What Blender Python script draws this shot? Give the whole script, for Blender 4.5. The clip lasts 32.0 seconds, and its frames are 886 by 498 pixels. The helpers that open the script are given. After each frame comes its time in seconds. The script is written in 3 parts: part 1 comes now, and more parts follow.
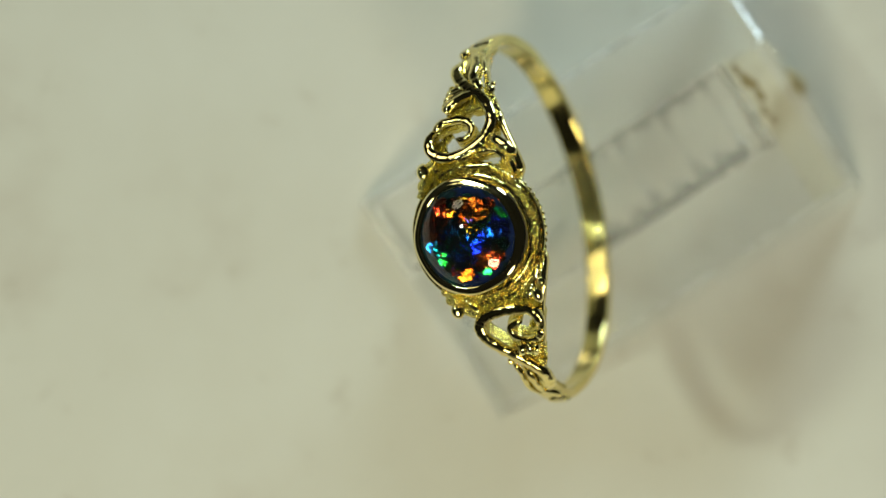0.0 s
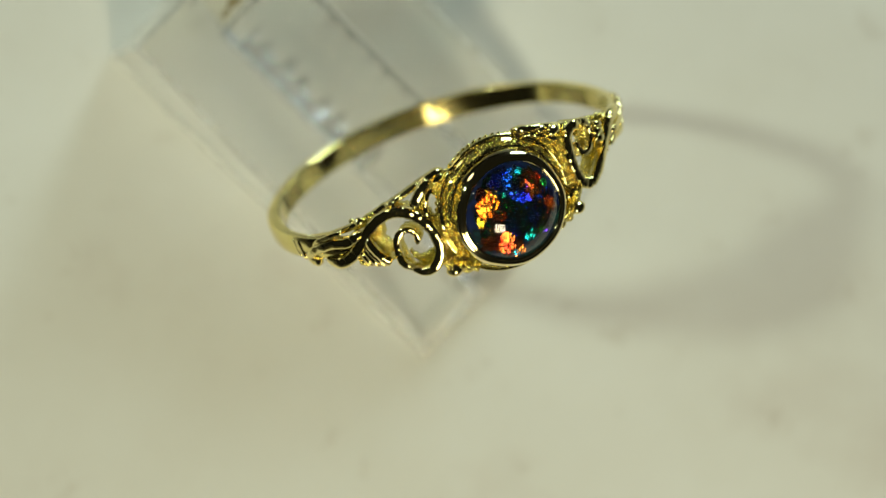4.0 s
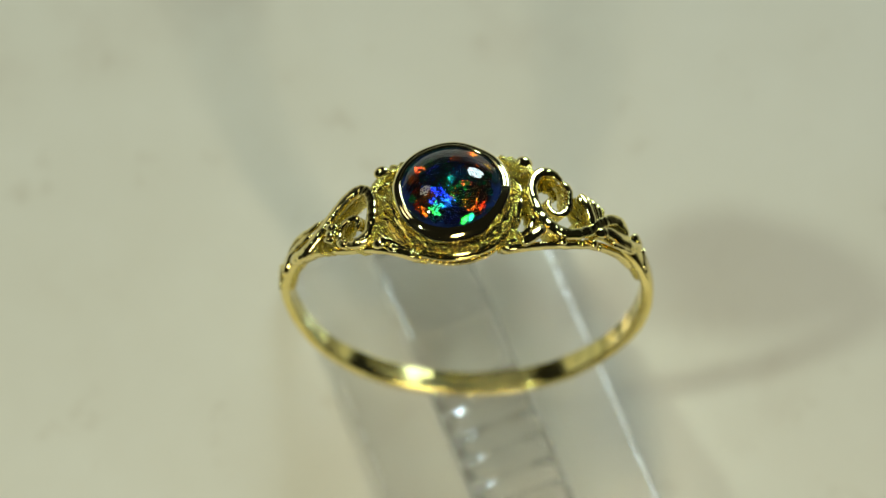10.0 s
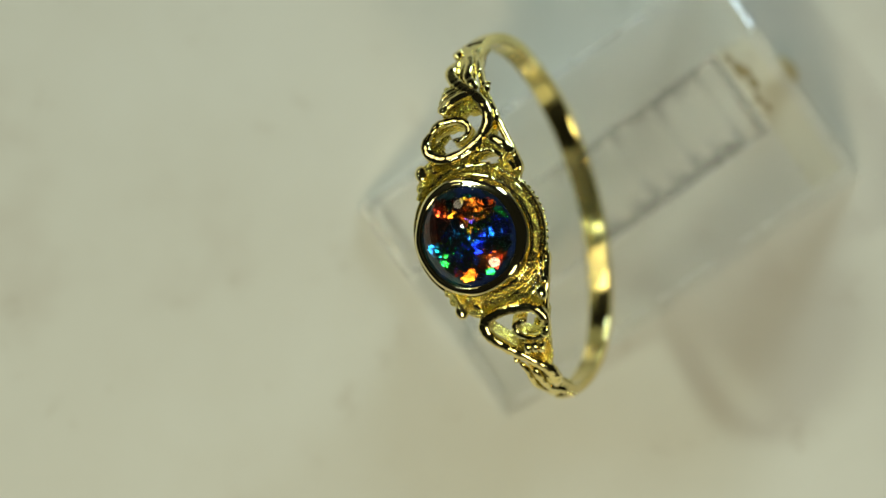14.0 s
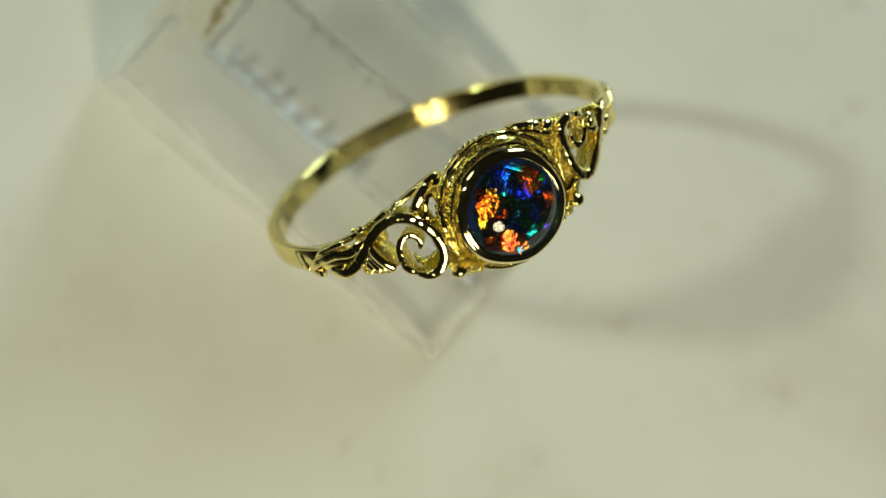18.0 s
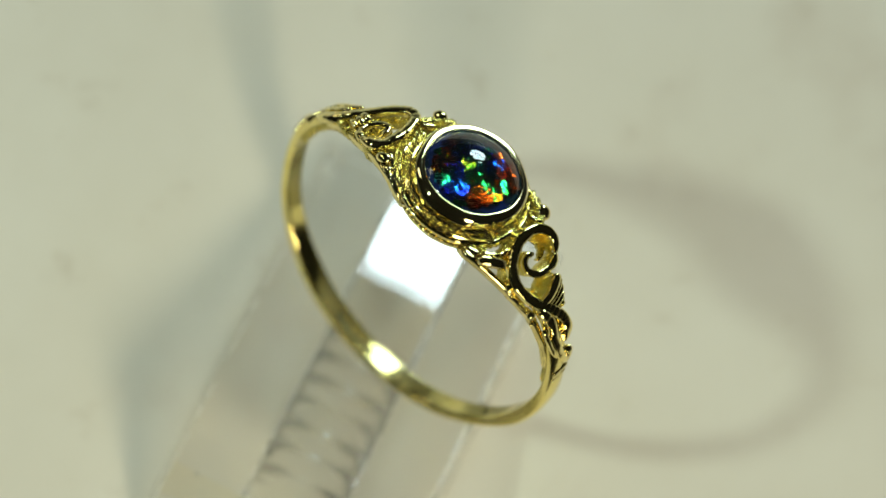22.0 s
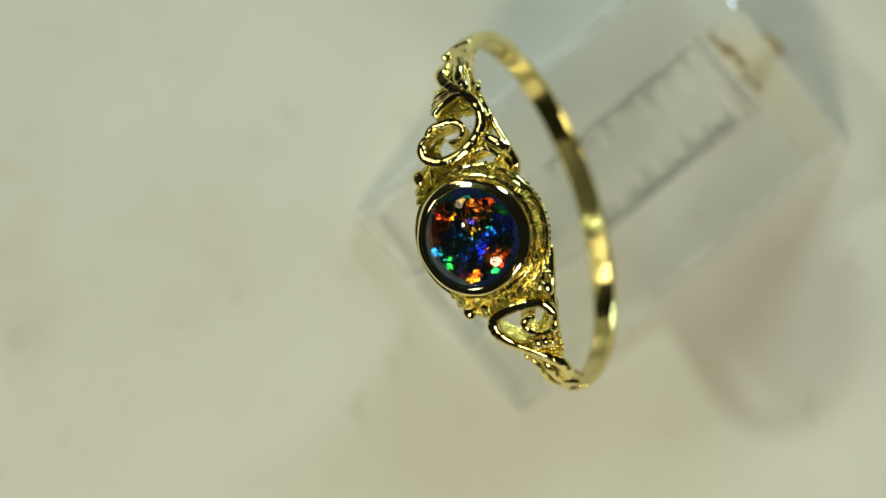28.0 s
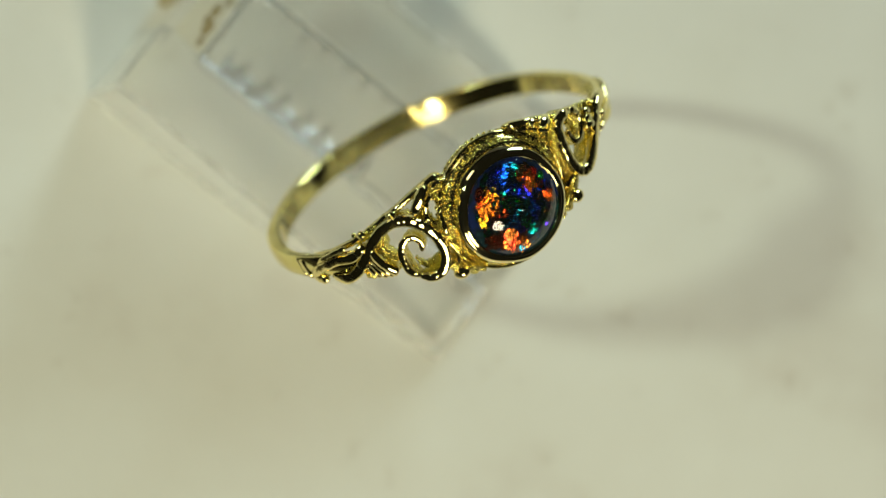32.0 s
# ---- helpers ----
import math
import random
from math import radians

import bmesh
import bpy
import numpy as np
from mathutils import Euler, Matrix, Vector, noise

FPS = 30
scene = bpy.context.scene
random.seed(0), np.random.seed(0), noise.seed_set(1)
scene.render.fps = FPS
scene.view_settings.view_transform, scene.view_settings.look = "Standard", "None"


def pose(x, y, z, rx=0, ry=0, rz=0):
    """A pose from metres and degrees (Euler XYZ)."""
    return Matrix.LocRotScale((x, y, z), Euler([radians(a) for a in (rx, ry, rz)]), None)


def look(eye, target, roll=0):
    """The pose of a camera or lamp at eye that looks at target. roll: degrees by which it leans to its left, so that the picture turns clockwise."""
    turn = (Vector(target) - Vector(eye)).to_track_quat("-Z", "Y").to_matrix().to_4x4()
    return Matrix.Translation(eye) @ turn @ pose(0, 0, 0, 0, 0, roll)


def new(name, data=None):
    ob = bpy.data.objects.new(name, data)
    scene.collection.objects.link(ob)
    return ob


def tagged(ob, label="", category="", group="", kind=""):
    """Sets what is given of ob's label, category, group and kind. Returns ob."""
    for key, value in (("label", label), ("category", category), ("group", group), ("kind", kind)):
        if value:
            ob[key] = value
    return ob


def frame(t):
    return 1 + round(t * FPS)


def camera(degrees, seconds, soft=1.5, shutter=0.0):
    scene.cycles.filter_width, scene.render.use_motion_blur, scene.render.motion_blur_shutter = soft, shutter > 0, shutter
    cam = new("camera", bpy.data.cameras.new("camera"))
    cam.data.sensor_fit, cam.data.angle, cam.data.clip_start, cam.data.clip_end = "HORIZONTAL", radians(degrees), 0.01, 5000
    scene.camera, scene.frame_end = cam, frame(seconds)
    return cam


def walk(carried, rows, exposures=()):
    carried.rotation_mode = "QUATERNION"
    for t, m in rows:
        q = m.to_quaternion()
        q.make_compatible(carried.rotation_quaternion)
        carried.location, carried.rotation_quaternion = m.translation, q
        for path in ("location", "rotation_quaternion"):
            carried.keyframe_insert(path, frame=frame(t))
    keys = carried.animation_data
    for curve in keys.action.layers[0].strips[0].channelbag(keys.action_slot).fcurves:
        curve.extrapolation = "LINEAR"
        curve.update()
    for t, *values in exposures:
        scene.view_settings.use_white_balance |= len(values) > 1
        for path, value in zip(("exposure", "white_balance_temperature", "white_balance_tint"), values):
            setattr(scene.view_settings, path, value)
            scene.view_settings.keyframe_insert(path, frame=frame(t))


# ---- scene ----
MM = 0.001
FLOOR = 17.5  # height in mm of the rotation origin above the turntable

# camera: fixed above the turntable, looking steeply down
cam = camera(14.889, 32.0, soft=1.5)
cam.data.dof.use_dof, cam.data.dof.focus_distance, cam.data.dof.aperture_fstop = True, 0.1785, 20.0
CAMERA_POSE = pose(0, -30.709 * MM, (177.361 + FLOOR) * MM, 8.1822, -3.7512, 25.9221)
walk(cam, [(0, CAMERA_POSE), (32, CAMERA_POSE)],
     [(0, 0), (1, 0.05), (2, 0.12), (3.5, 0.08), (5, 0.05), (8, -0.02), (10, -0.02), (12.5, -0.1), (14.5, -0.06), (17, 0), (18.5, 0), (20.5, -0.12), (22, 0.05), (23, 0.12), (25, 0.03), (28, 0.03), (31, 0.12), (32, 0.1)])

# world and lamps
world = bpy.data.worlds.new("world")
scene.world = world
world.use_nodes = True
world.node_tree.nodes["Background"].inputs[0].default_value = (0.95, 1.0, 0.82, 1)
world.node_tree.nodes["Background"].inputs[1].default_value = 0.008


def lamp(name, eye, target, size, watts, colour):
    data = bpy.data.lights.new(name, "AREA")
    data.shape, data.size, data.energy, data.color = "DISK", size * MM, watts, colour
    ob = new(name, data)
    ob.matrix_world = look([c * MM for c in eye], [c * MM for c in target])
    return ob


LAMPS = {"key": (-181, -76, 195 + FLOOR), "front": (100, -140, 102 + FLOOR), "window": (-8, 270, 54 + FLOOR), "side": (-195, 46, 92 + FLOOR)}
lamp("key_lamp", LAMPS["key"], (0, 0, 8), 26, 0.185, (0.84, 1.0, 0.80))
lamp("front_lamp", LAMPS["front"], (0, 0, 8), 58, 0.248, (1.0, 0.90, 0.60))
lamp("window_lamp", LAMPS["window"], (0, 0, 8), 90, 0.53, (0.72, 0.94, 1.0))
lamp("side_lamp", LAMPS["side"], (0, 0, 8), 60, 0.035, (1.0, 0.93, 0.72))


# ---- materials ----
def mat(name):
    m = bpy.data.materials.new(name)
    m.use_nodes = True
    nt = m.node_tree
    return m, nt, nt.nodes["Principled BSDF"]


def node(nt, kind, **sets):
    n = nt.nodes.new(kind)
    for k, v in sets.items():
        n.inputs[k.replace("_", " ")].default_value = v
    return n


def ramp(nt, fac, stops):
    r = nt.nodes.new("ShaderNodeValToRGB")
    while len(r.color_ramp.elements) < len(stops):
        r.color_ramp.elements.new(0.5)
    for e, (p, c) in zip(r.color_ramp.elements, stops):
        e.position, e.color = p, (*c, 1)
    nt.links.new(fac, r.inputs[0])
    return r


def texco(nt):
    return nt.nodes.new("ShaderNodeTexCoord").outputs["Object"]


def gold(name, rough, bump, scale, pits, low=(0.83, 0.69, 0.22), high=(0.93, 0.82, 0.36)):
    m, nt, b = mat(name)
    b.inputs["Metallic"].default_value = 1
    co = texco(nt)
    n = node(nt, "ShaderNodeTexNoise", Scale=scale, Detail=5.0, Roughness=0.6)
    nt.links.new(co, n.inputs["Vector"])
    r = ramp(nt, n.outputs["Fac"], [(0.3, low), (0.7, high)])
    nt.links.new(r.outputs[0], b.inputs["Base Color"])
    b.inputs["Roughness"].default_value = rough
    g = node(nt, "ShaderNodeTexVoronoi", Scale=9000.0)
    nt.links.new(co, g.inputs["Vector"])
    bp = node(nt, "ShaderNodeBump", Strength=bump, Distance=0.00008)
    nt.links.new(n.outputs["Fac"], bp.inputs["Height"])
    bg = node(nt, "ShaderNodeBump", Strength=pits, Distance=0.00005)
    bg.invert = True
    nt.links.new(g.outputs["Distance"], bg.inputs["Height"])
    nt.links.new(bp.outputs[0], bg.inputs["Normal"])
    nt.links.new(bg.outputs[0], b.inputs["Normal"])
    return m


GOLD = gold("polished_gold", 0.07, 0.06, 900, 0.0, (0.88, 0.74, 0.36), (0.95, 0.85, 0.48))
GOLD_BAND = gold("polished_gold_band", 0.11, 0.06, 700, 0.0)
GOLD_WIRE = gold("worn_gold_wire", 0.08, 0.16, 2600, 0.05, (0.85, 0.71, 0.26), (0.94, 0.83, 0.40))
GOLD_CAST = gold("cast_gold", 0.18, 0.9, 2600, 1.0, (0.81, 0.66, 0.14), (0.93, 0.81, 0.26))


def acrylic(name, smooth, scuffed, clear, tint=(0.99, 0.985, 0.97)):
    m, nt, b = mat(name)
    b.inputs["Transmission Weight"].default_value = 1
    b.inputs["IOR"].default_value = 1.49
    b.inputs["Base Color"].default_value = (*tint, 1)
    co = texco(nt)
    n = node(nt, "ShaderNodeTexNoise", Scale=420.0, Detail=5.0, Roughness=0.6)
    nt.links.new(co, n.inputs["Vector"])
    r = ramp(nt, n.outputs["Fac"], [(0.42, (smooth,) * 3), (0.66, (scuffed,) * 3)])
    nt.links.new(r.outputs[0], b.inputs["Roughness"])
    w = node(nt, "ShaderNodeTexNoise", Scale=260.0, Detail=3.0)
    nt.links.new(co, w.inputs["Vector"])
    bp = node(nt, "ShaderNodeBump", Strength=0.35, Distance=0.00045)
    nt.links.new(w.outputs["Fac"], bp.inputs["Height"])
    nt.links.new(bp.outputs[0], b.inputs["Normal"])
    tr = nt.nodes.new("ShaderNodeBsdfTransparent")
    ms = nt.nodes.new("ShaderNodeMixShader")
    ms.inputs[0].default_value = clear
    nt.links.new(b.outputs[0], ms.inputs[1])
    nt.links.new(tr.outputs[0], ms.inputs[2])
    nt.links.new(ms.outputs[0], nt.nodes["Material Output"].inputs[0])
    return m


ACRYLIC = acrylic("clear_acrylic", 0.02, 0.14, 0.48)
ACRYLIC_TONGUE = acrylic("scuffed_acrylic", 0.02, 0.12, 0.42)
ACRYLIC_BACK = acrylic("yellowed_acrylic", 0.06, 0.30, 0.45, (0.97, 0.90, 0.66))

ACRYLIC_EDGE, _nt, _b = mat("scuffed_acrylic_edge")
_b.inputs["Transmission Weight"].default_value = 1
_b.inputs["IOR"].default_value = 1.49
_b.inputs["Base Color"].default_value = (0.97, 0.96, 0.93, 1)
_n = node(_nt, "ShaderNodeTexNoise", Scale=900.0, Detail=5.0, Roughness=0.65)
_nt.links.new(texco(_nt), _n.inputs["Vector"])
_r = ramp(_nt, _n.outputs["Fac"], [(0.4, (0.16, 0.16, 0.16)), (0.58, (0.5, 0.5, 0.5))])
_nt.links.new(_r.outputs[0], _b.inputs["Roughness"])
_bp = node(_nt, "ShaderNodeBump", Strength=0.9, Distance=0.0005)
_nt.links.new(_n.outputs["Fac"], _bp.inputs["Height"])
_nt.links.new(_bp.outputs[0], _b.inputs["Normal"])

GLUE, _nt, _b = mat("brown_glue")
_b.inputs["Base Color"].default_value = (0.36, 0.29, 0.15, 1)
_b.inputs["Roughness"].default_value = 0.5

AMBER_PLASTIC, _nt, _b = mat("yellowed_plastic")
_b.inputs["Base Color"].default_value = (0.62, 0.50, 0.22, 1)
_b.inputs["Roughness"].default_value = 0.35
_b.inputs["Transmission Weight"].default_value = 0.4

PAPER, _nt, _b = mat("white_card")
_co = texco(_nt)
_n = node(_nt, "ShaderNodeTexNoise", Scale=55.0, Detail=4.0, Roughness=0.6)
_nt.links.new(_co, _n.inputs["Vector"])
_r = ramp(_nt, _n.outputs["Fac"], [(0.32, (0.70, 0.66, 0.58)), (0.45, (0.77, 0.75, 0.67)), (0.7, (0.81, 0.80, 0.73))])
_n2 = node(_nt, "ShaderNodeTexNoise", Scale=210.0, Detail=5.0, Roughness=0.65)
_nt.links.new(_co, _n2.inputs["Vector"])
_r2 = ramp(_nt, _n2.outputs["Fac"], [(0.30, (0.80, 0.76, 0.72)), (0.40, (1.0, 1.0, 1.0))])
_mx = _nt.nodes.new("ShaderNodeMix")
_mx.data_type, _mx.blend_type = "RGBA", "MULTIPLY"
_mx.inputs[0].default_value = 0.6
_nt.links.new(_r.outputs[0], _mx.inputs[6])
_nt.links.new(_r2.outputs[0], _mx.inputs[7])
_nt.links.new(_mx.outputs[2], _b.inputs["Base Color"])
_b.inputs["Roughness"].default_value = 0.7
_bp = node(_nt, "ShaderNodeBump", Strength=0.15, Distance=0.0002)
_nt.links.new(_n2.outputs["Fac"], _bp.inputs["Height"])
_nt.links.new(_bp.outputs[0], _b.inputs["Normal"])

OPAL, _nt, _b = mat("black_opal")
_n = node(_nt, "ShaderNodeTexNoise", Scale=620.0, Detail=3.0)
_nt.links.new(texco(_nt), _n.inputs["Vector"])
_r = ramp(_nt, _n.outputs["Fac"], [(0.30, (0.008, 0.012, 0.016)), (0.45, (0.008, 0.018, 0.08)), (0.55, (0.008, 0.014, 0.02)), (0.68, (0.008, 0.045, 0.05))])
_nt.links.new(_r.outputs[0], _b.inputs["Base Color"])
_b.inputs["Roughness"].default_value = 0.6
_b.inputs["Specular IOR Level"].default_value = 0.0

DOME, _nt, _b = mat("clear_quartz_dome")
_b.inputs["Transmission Weight"].default_value = 1
_b.inputs["IOR"].default_value = 1.45
_b.inputs["Roughness"].default_value = 0.0
_haze = node(_nt, "ShaderNodeBsdfDiffuse", Color=(0.34, 0.46, 0.50, 1))
_ms = _nt.nodes.new("ShaderNodeMixShader")
_ms.inputs[0].default_value = 0.010
_nt.links.new(_b.outputs[0], _ms.inputs[1])
_nt.links.new(_haze.outputs[0], _ms.inputs[2])
_nt.links.new(_ms.outputs[0], _nt.nodes["Material Output"].inputs[0])


def flake(name, colour, other):
    m, nt, b = mat(name)
    b.inputs["Metallic"].default_value = 1
    co = texco(nt)
    n = node(nt, "ShaderNodeTexNoise", Scale=4200.0, Detail=4.0)
    nt.links.new(co, n.inputs["Vector"])
    hue = node(nt, "ShaderNodeTexNoise", Scale=1500.0, Detail=2.0)
    nt.links.new(co, hue.inputs["Vector"])
    r = ramp(nt, hue.outputs["Fac"], [(0.42, colour), (0.62, other)])
    d = ramp(nt, n.outputs["Fac"], [(0.30, (0.16, 0.16, 0.16)), (0.60, (0.58, 0.58, 0.58))])
    mx = nt.nodes.new("ShaderNodeMix")
    mx.data_type, mx.blend_type = "RGBA", "MULTIPLY"
    mx.inputs[0].default_value = 1
    nt.links.new(r.outputs[0], mx.inputs[6])
    nt.links.new(d.outputs[0], mx.inputs[7])
    nt.links.new(mx.outputs[2], b.inputs["Base Color"])
    edge = node(nt, "ShaderNodeTexNoise", Scale=2600.0, Detail=5.0)
    nt.links.new(co, edge.inputs["Vector"])
    a = ramp(nt, edge.outputs["Fac"], [(0.31, (0, 0, 0)), (0.52, (0.65, 0.65, 0.65))])
    nt.links.new(a.outputs[0], b.inputs["Alpha"])
    b.inputs["Roughness"].default_value = 0.15
    return m


FLAKES = {k: flake(k + "_fire", c, d) for k, c, d in (("orange", (1.0, 0.15, 0.01), (1.0, 0.34, 0.02)), ("amber", (1.0, 0.48, 0.02), (0.7, 0.6, 0.03)), ("red", (0.95, 0.05, 0.02), (0.95, 0.25, 0.03)),
                                                     ("blue", (0.01, 0.03, 0.95), (0.01, 0.14, 0.75)), ("violet", (0.16, 0.02, 0.85), (0.03, 0.03, 0.9)), ("green", (0.03, 0.75, 0.06), (0.02, 0.6, 0.35)),
                                                     ("teal", (0.01, 0.45, 0.36), (0.02, 0.2, 0.75)), ("lime", (0.55, 0.75, 0.03), (0.2, 0.75, 0.04)))}

TABLE, _nt, _b = mat("dark_table_top")
_n = node(_nt, "ShaderNodeTexNoise", Scale=40.0, Detail=4.0)
_nt.links.new(texco(_nt), _n.inputs["Vector"])
_r = ramp(_nt, _n.outputs["Fac"], [(0.3, (0.030, 0.026, 0.020)), (0.7, (0.055, 0.047, 0.036))])
_nt.links.new(_r.outputs[0], _b.inputs["Base Color"])
_b.inputs["Roughness"].default_value = 0.6


# ---- mesh helpers ----
def mesh_of(bm, name, material, smooth=True):
    bmesh.ops.recalc_face_normals(bm, faces=bm.faces[:])
    me = bpy.data.meshes.new(name)
    bm.to_mesh(me)
    bm.free()
    if smooth:
        for p in me.polygons:
            p.use_smooth = True
    me.materials.append(material)
    return me


def roughen(bm, amp, size):
    """Small cast lumps: move the vertices by noise (mm)."""
    for v in bm.verts:
        p = v.co / (size * MM)
        v.co += noise.noise_vector(p) * amp * MM + noise.noise_vector(p * 2.7) * amp * 0.5 * MM


def part(name, bm, material, parent, label="", smooth=True):
    ob = new(name, mesh_of(bm, name, material, smooth))
    ob.parent = parent
    return tagged(ob, label)


def clamp(v):
    return min(1.0, max(0.0, v))


def bulge(v, power):
    return math.copysign(abs(v) ** power, v)


def tube(bm, pts, radii, sides=10, closed=False, flat=1.0, up=None, power=1.0):
    """Sweep a round or flattened section along pts (in mm)."""
    n = len(pts)
    pts = [Vector(p) for p in pts]
    rings = []
    for i, p in enumerate(pts):
        a = pts[(i - 1) % n] if closed or i else p
        b = pts[(i + 1) % n] if closed or i < n - 1 else p
        d = (b - a).normalized()
        ref = Vector(up[i]) if up else Vector((0, 0, 1))
        x = d.cross(ref)
        if x.length < 1e-4:
            x = d.cross(Vector((0, 1, 0)))
        x.normalize()
        y = x.cross(d)
        r = radii[i] if isinstance(radii, (list, tuple)) else radii
        rings.append([bm.verts.new((p + r * (bulge(math.cos(t), power) * x + flat * bulge(math.sin(t), power) * y)) * MM)
                      for t in [2 * math.pi * k / sides for k in range(sides)]])
    last = n if closed else n - 1
    for i in range(last):
        A, B = rings[i], rings[(i + 1) % n]
        for k in range(sides):
            bm.faces.new((A[k], A[(k + 1) % sides], B[(k + 1) % sides], B[k]))
    if not closed:
        bm.faces.new(rings[0][::-1])
        bm.faces.new(rings[-1])


def lathe(bm, profile, centre=(0, 0, 0), n=64):
    """Turn a closed profile of (radius, z) round the z axis at centre (mm)."""
    rings = []
    for k in range(n):
        t = 2 * math.pi * k / n
        rings.append([bm.verts.new(((centre[0] + r * math.cos(t)) * MM, (centre[1] + r * math.sin(t)) * MM, (centre[2] + z) * MM)) for r, z in profile])
    m = len(profile)
    for k in range(n):
        A, B = rings[k], rings[(k + 1) % n]
        for i in range(m):
            j = (i + 1) % m
            bm.faces.new((A[i], A[j], B[j], B[i]))


# ---- turntable and table ----
bm = bmesh.new()
bmesh.ops.create_cube(bm, size=1.0, matrix=Matrix.Translation((0, 0.05, -0.034)) @ Matrix.Diagonal((0.7, 0.8, 0.028, 1)))
bmesh.ops.bevel(bm, geom=bm.edges[:], offset=0.004, segments=3, profile=0.5, affect="EDGES")
table = new("table", mesh_of(bm, "table", TABLE, smooth=False))
tagged(table, "dark brown table top under the turntable", "table", kind="structure")

turntable = new("turntable")
tagged(turntable, "round turntable covered in faintly stained off-white card", "turntable")
bm = bmesh.new()
lathe(bm, [(0.01, -1.0), (54, -1.0), (55, -2), (55, -19), (54, -20), (0.01, -20)], n=128)
part("platter", bm, TABLE, turntable, "dark brown turning platter", smooth=False)
bm = bmesh.new()
lathe(bm, [(0.01, 0), (52.6, 0), (53, -0.2), (53, -0.98), (0.01, -0.98)], n=128)
part("card", bm, PAPER, turntable, "off-white card with faint stains", smooth=False)

# ---- ring stand ----
SB, SW = Vector((math.cos(radians(56)), math.sin(radians(56)), 0)), Vector((math.sin(radians(56)), -math.cos(radians(56)), 0))
STAND_POSE = Matrix.Translation((0, 0, -0.00005)) @ Matrix(((SB.x, -SW.x, 0, 0), (SB.y, -SW.y, 0, 0), (0, 0, 1, 0), (0, 0, 0, 1)))


def slope(b):
    return 0.9 + (b + 2.4) * 0.268


def groove(b):
    return 0.35 + (slope(18.2) - 2.0 - 0.35) * (b + 2.4) / 20.6


def solid(bm, quads):
    """Closed solid from lists of corner points (mm); equal corners are shared."""
    seen = {}
    for q in quads:
        vs = []
        for p in q:
            key = tuple(round(c, 3) for c in p)
            if key not in seen:
                seen[key] = bm.verts.new([c * MM for c in p])
            if seen[key] not in vs:
                vs.append(seen[key])
        if len(vs) > 2:
            bm.faces.new(vs)


def stand_body(bm):
    # y runs across the stand: minus the w axis
    ys, yb = (-9.0, -4.6, 0.6, 5.0), (-9.5, -4.6, 0.6, 5.5)
    f, m, e, r = -2.4, 18.2, 20.1, 20.8

    def T(b, k):
        return (b, ys[k], slope(b) if b <= e else slope(e) - 0.355 * (b - e))

    def B(b, k):
        return (b, yb[k], 0.0)
    fb, rb = -2.9, 22.6
    q = []
    for k in (0, 2):
        q.append([T(f, k), T(m, k), T(m, k + 1), T(f, k + 1)])
    for k in range(3):
        q.append([T(m, k), T(e, k), T(e, k + 1), T(m, k + 1)])
        q.append([T(e, k), T(r, k), T(r, k + 1), T(e, k + 1)])
        q.append([T(r, k), B(rb, k), B(rb, k + 1), T(r, k + 1)])
        q.append([B(fb, k), B(m, k), B(m, k + 1), B(fb, k + 1)])
        q.append([B(m, k), B(rb, k), B(rb, k + 1), B(m, k + 1)])
    for k in (0, 3):
        q.append([B(fb, k), B(m, k), T(m, k), T(f, k)])
        q.append([B(m, k), B(rb, k), T(r, k), T(e, k), T(m, k)])
    # groove with shallow grip ridges, then the wall at its back
    floor_line = [f] + [7.0 + 1.45 * k / 16 for k in range(113)] + [m]
    floor_line = [(b, groove(b) + ((0.26 + 0.05 * math.sin(b * 1.9)) * abs(math.sin(math.pi * (b - 7.0) / 1.45)) ** 0.8 if 7.0 < b < 17.15 else 0)) for b in floor_line]
    lo = [(b, ys[1], z) for b, z in floor_line]
    hi = [(b, ys[2], z) for b, z in floor_line]
    cf, cm = (lo[0], hi[0]), (lo[-1], hi[-1])
    for k in range(len(lo) - 1):
        q.append([lo[k], lo[k + 1], hi[k + 1], hi[k]])
    q.append([cm[0], cm[1], T(m, 2), T(m, 1)])
    q.append(lo + [T(m, 1), T(f, 1)])
    q.append(hi + [T(m, 2), T(f, 2)])
    q.append([B(fb, 0), B(fb, 1), T(f, 1), T(f, 0)])
    q.append([B(fb, 2), B(fb, 3), T(f, 3), T(f, 2)])
    q.append([B(fb, 1), B(fb, 2), cf[1], T(f, 2), T(f, 1), cf[0]])
    solid(bm, q)


stand = new("ring_stand")
stand.matrix_basis = STAND_POSE
tagged(stand, "clear acrylic slanted ring display stand with a tongue", "ring stand")
bm = bmesh.new()
stand_body(bm)
bmesh.ops.recalc_face_normals(bm, faces=bm.faces[:])
cut = bmesh.ops.bevel(bm, geom=[e for e in bm.edges if e.calc_face_angle(0) > 0.75 and not all(6.9 < v.co.x / MM < 17.9 and 0.1 < v.co.z / MM < slope(v.co.x / MM) - 0.9 for v in e.verts)], offset=0.15 * MM, segments=3, profile=0.5, affect="EDGES")
for face in cut["faces"]:
    face.material_index = 1
body = part("body", bm, ACRYLIC, stand, smooth=False)
body.data.materials.append(ACRYLIC_EDGE)
body.data.materials.append(ACRYLIC_BACK)
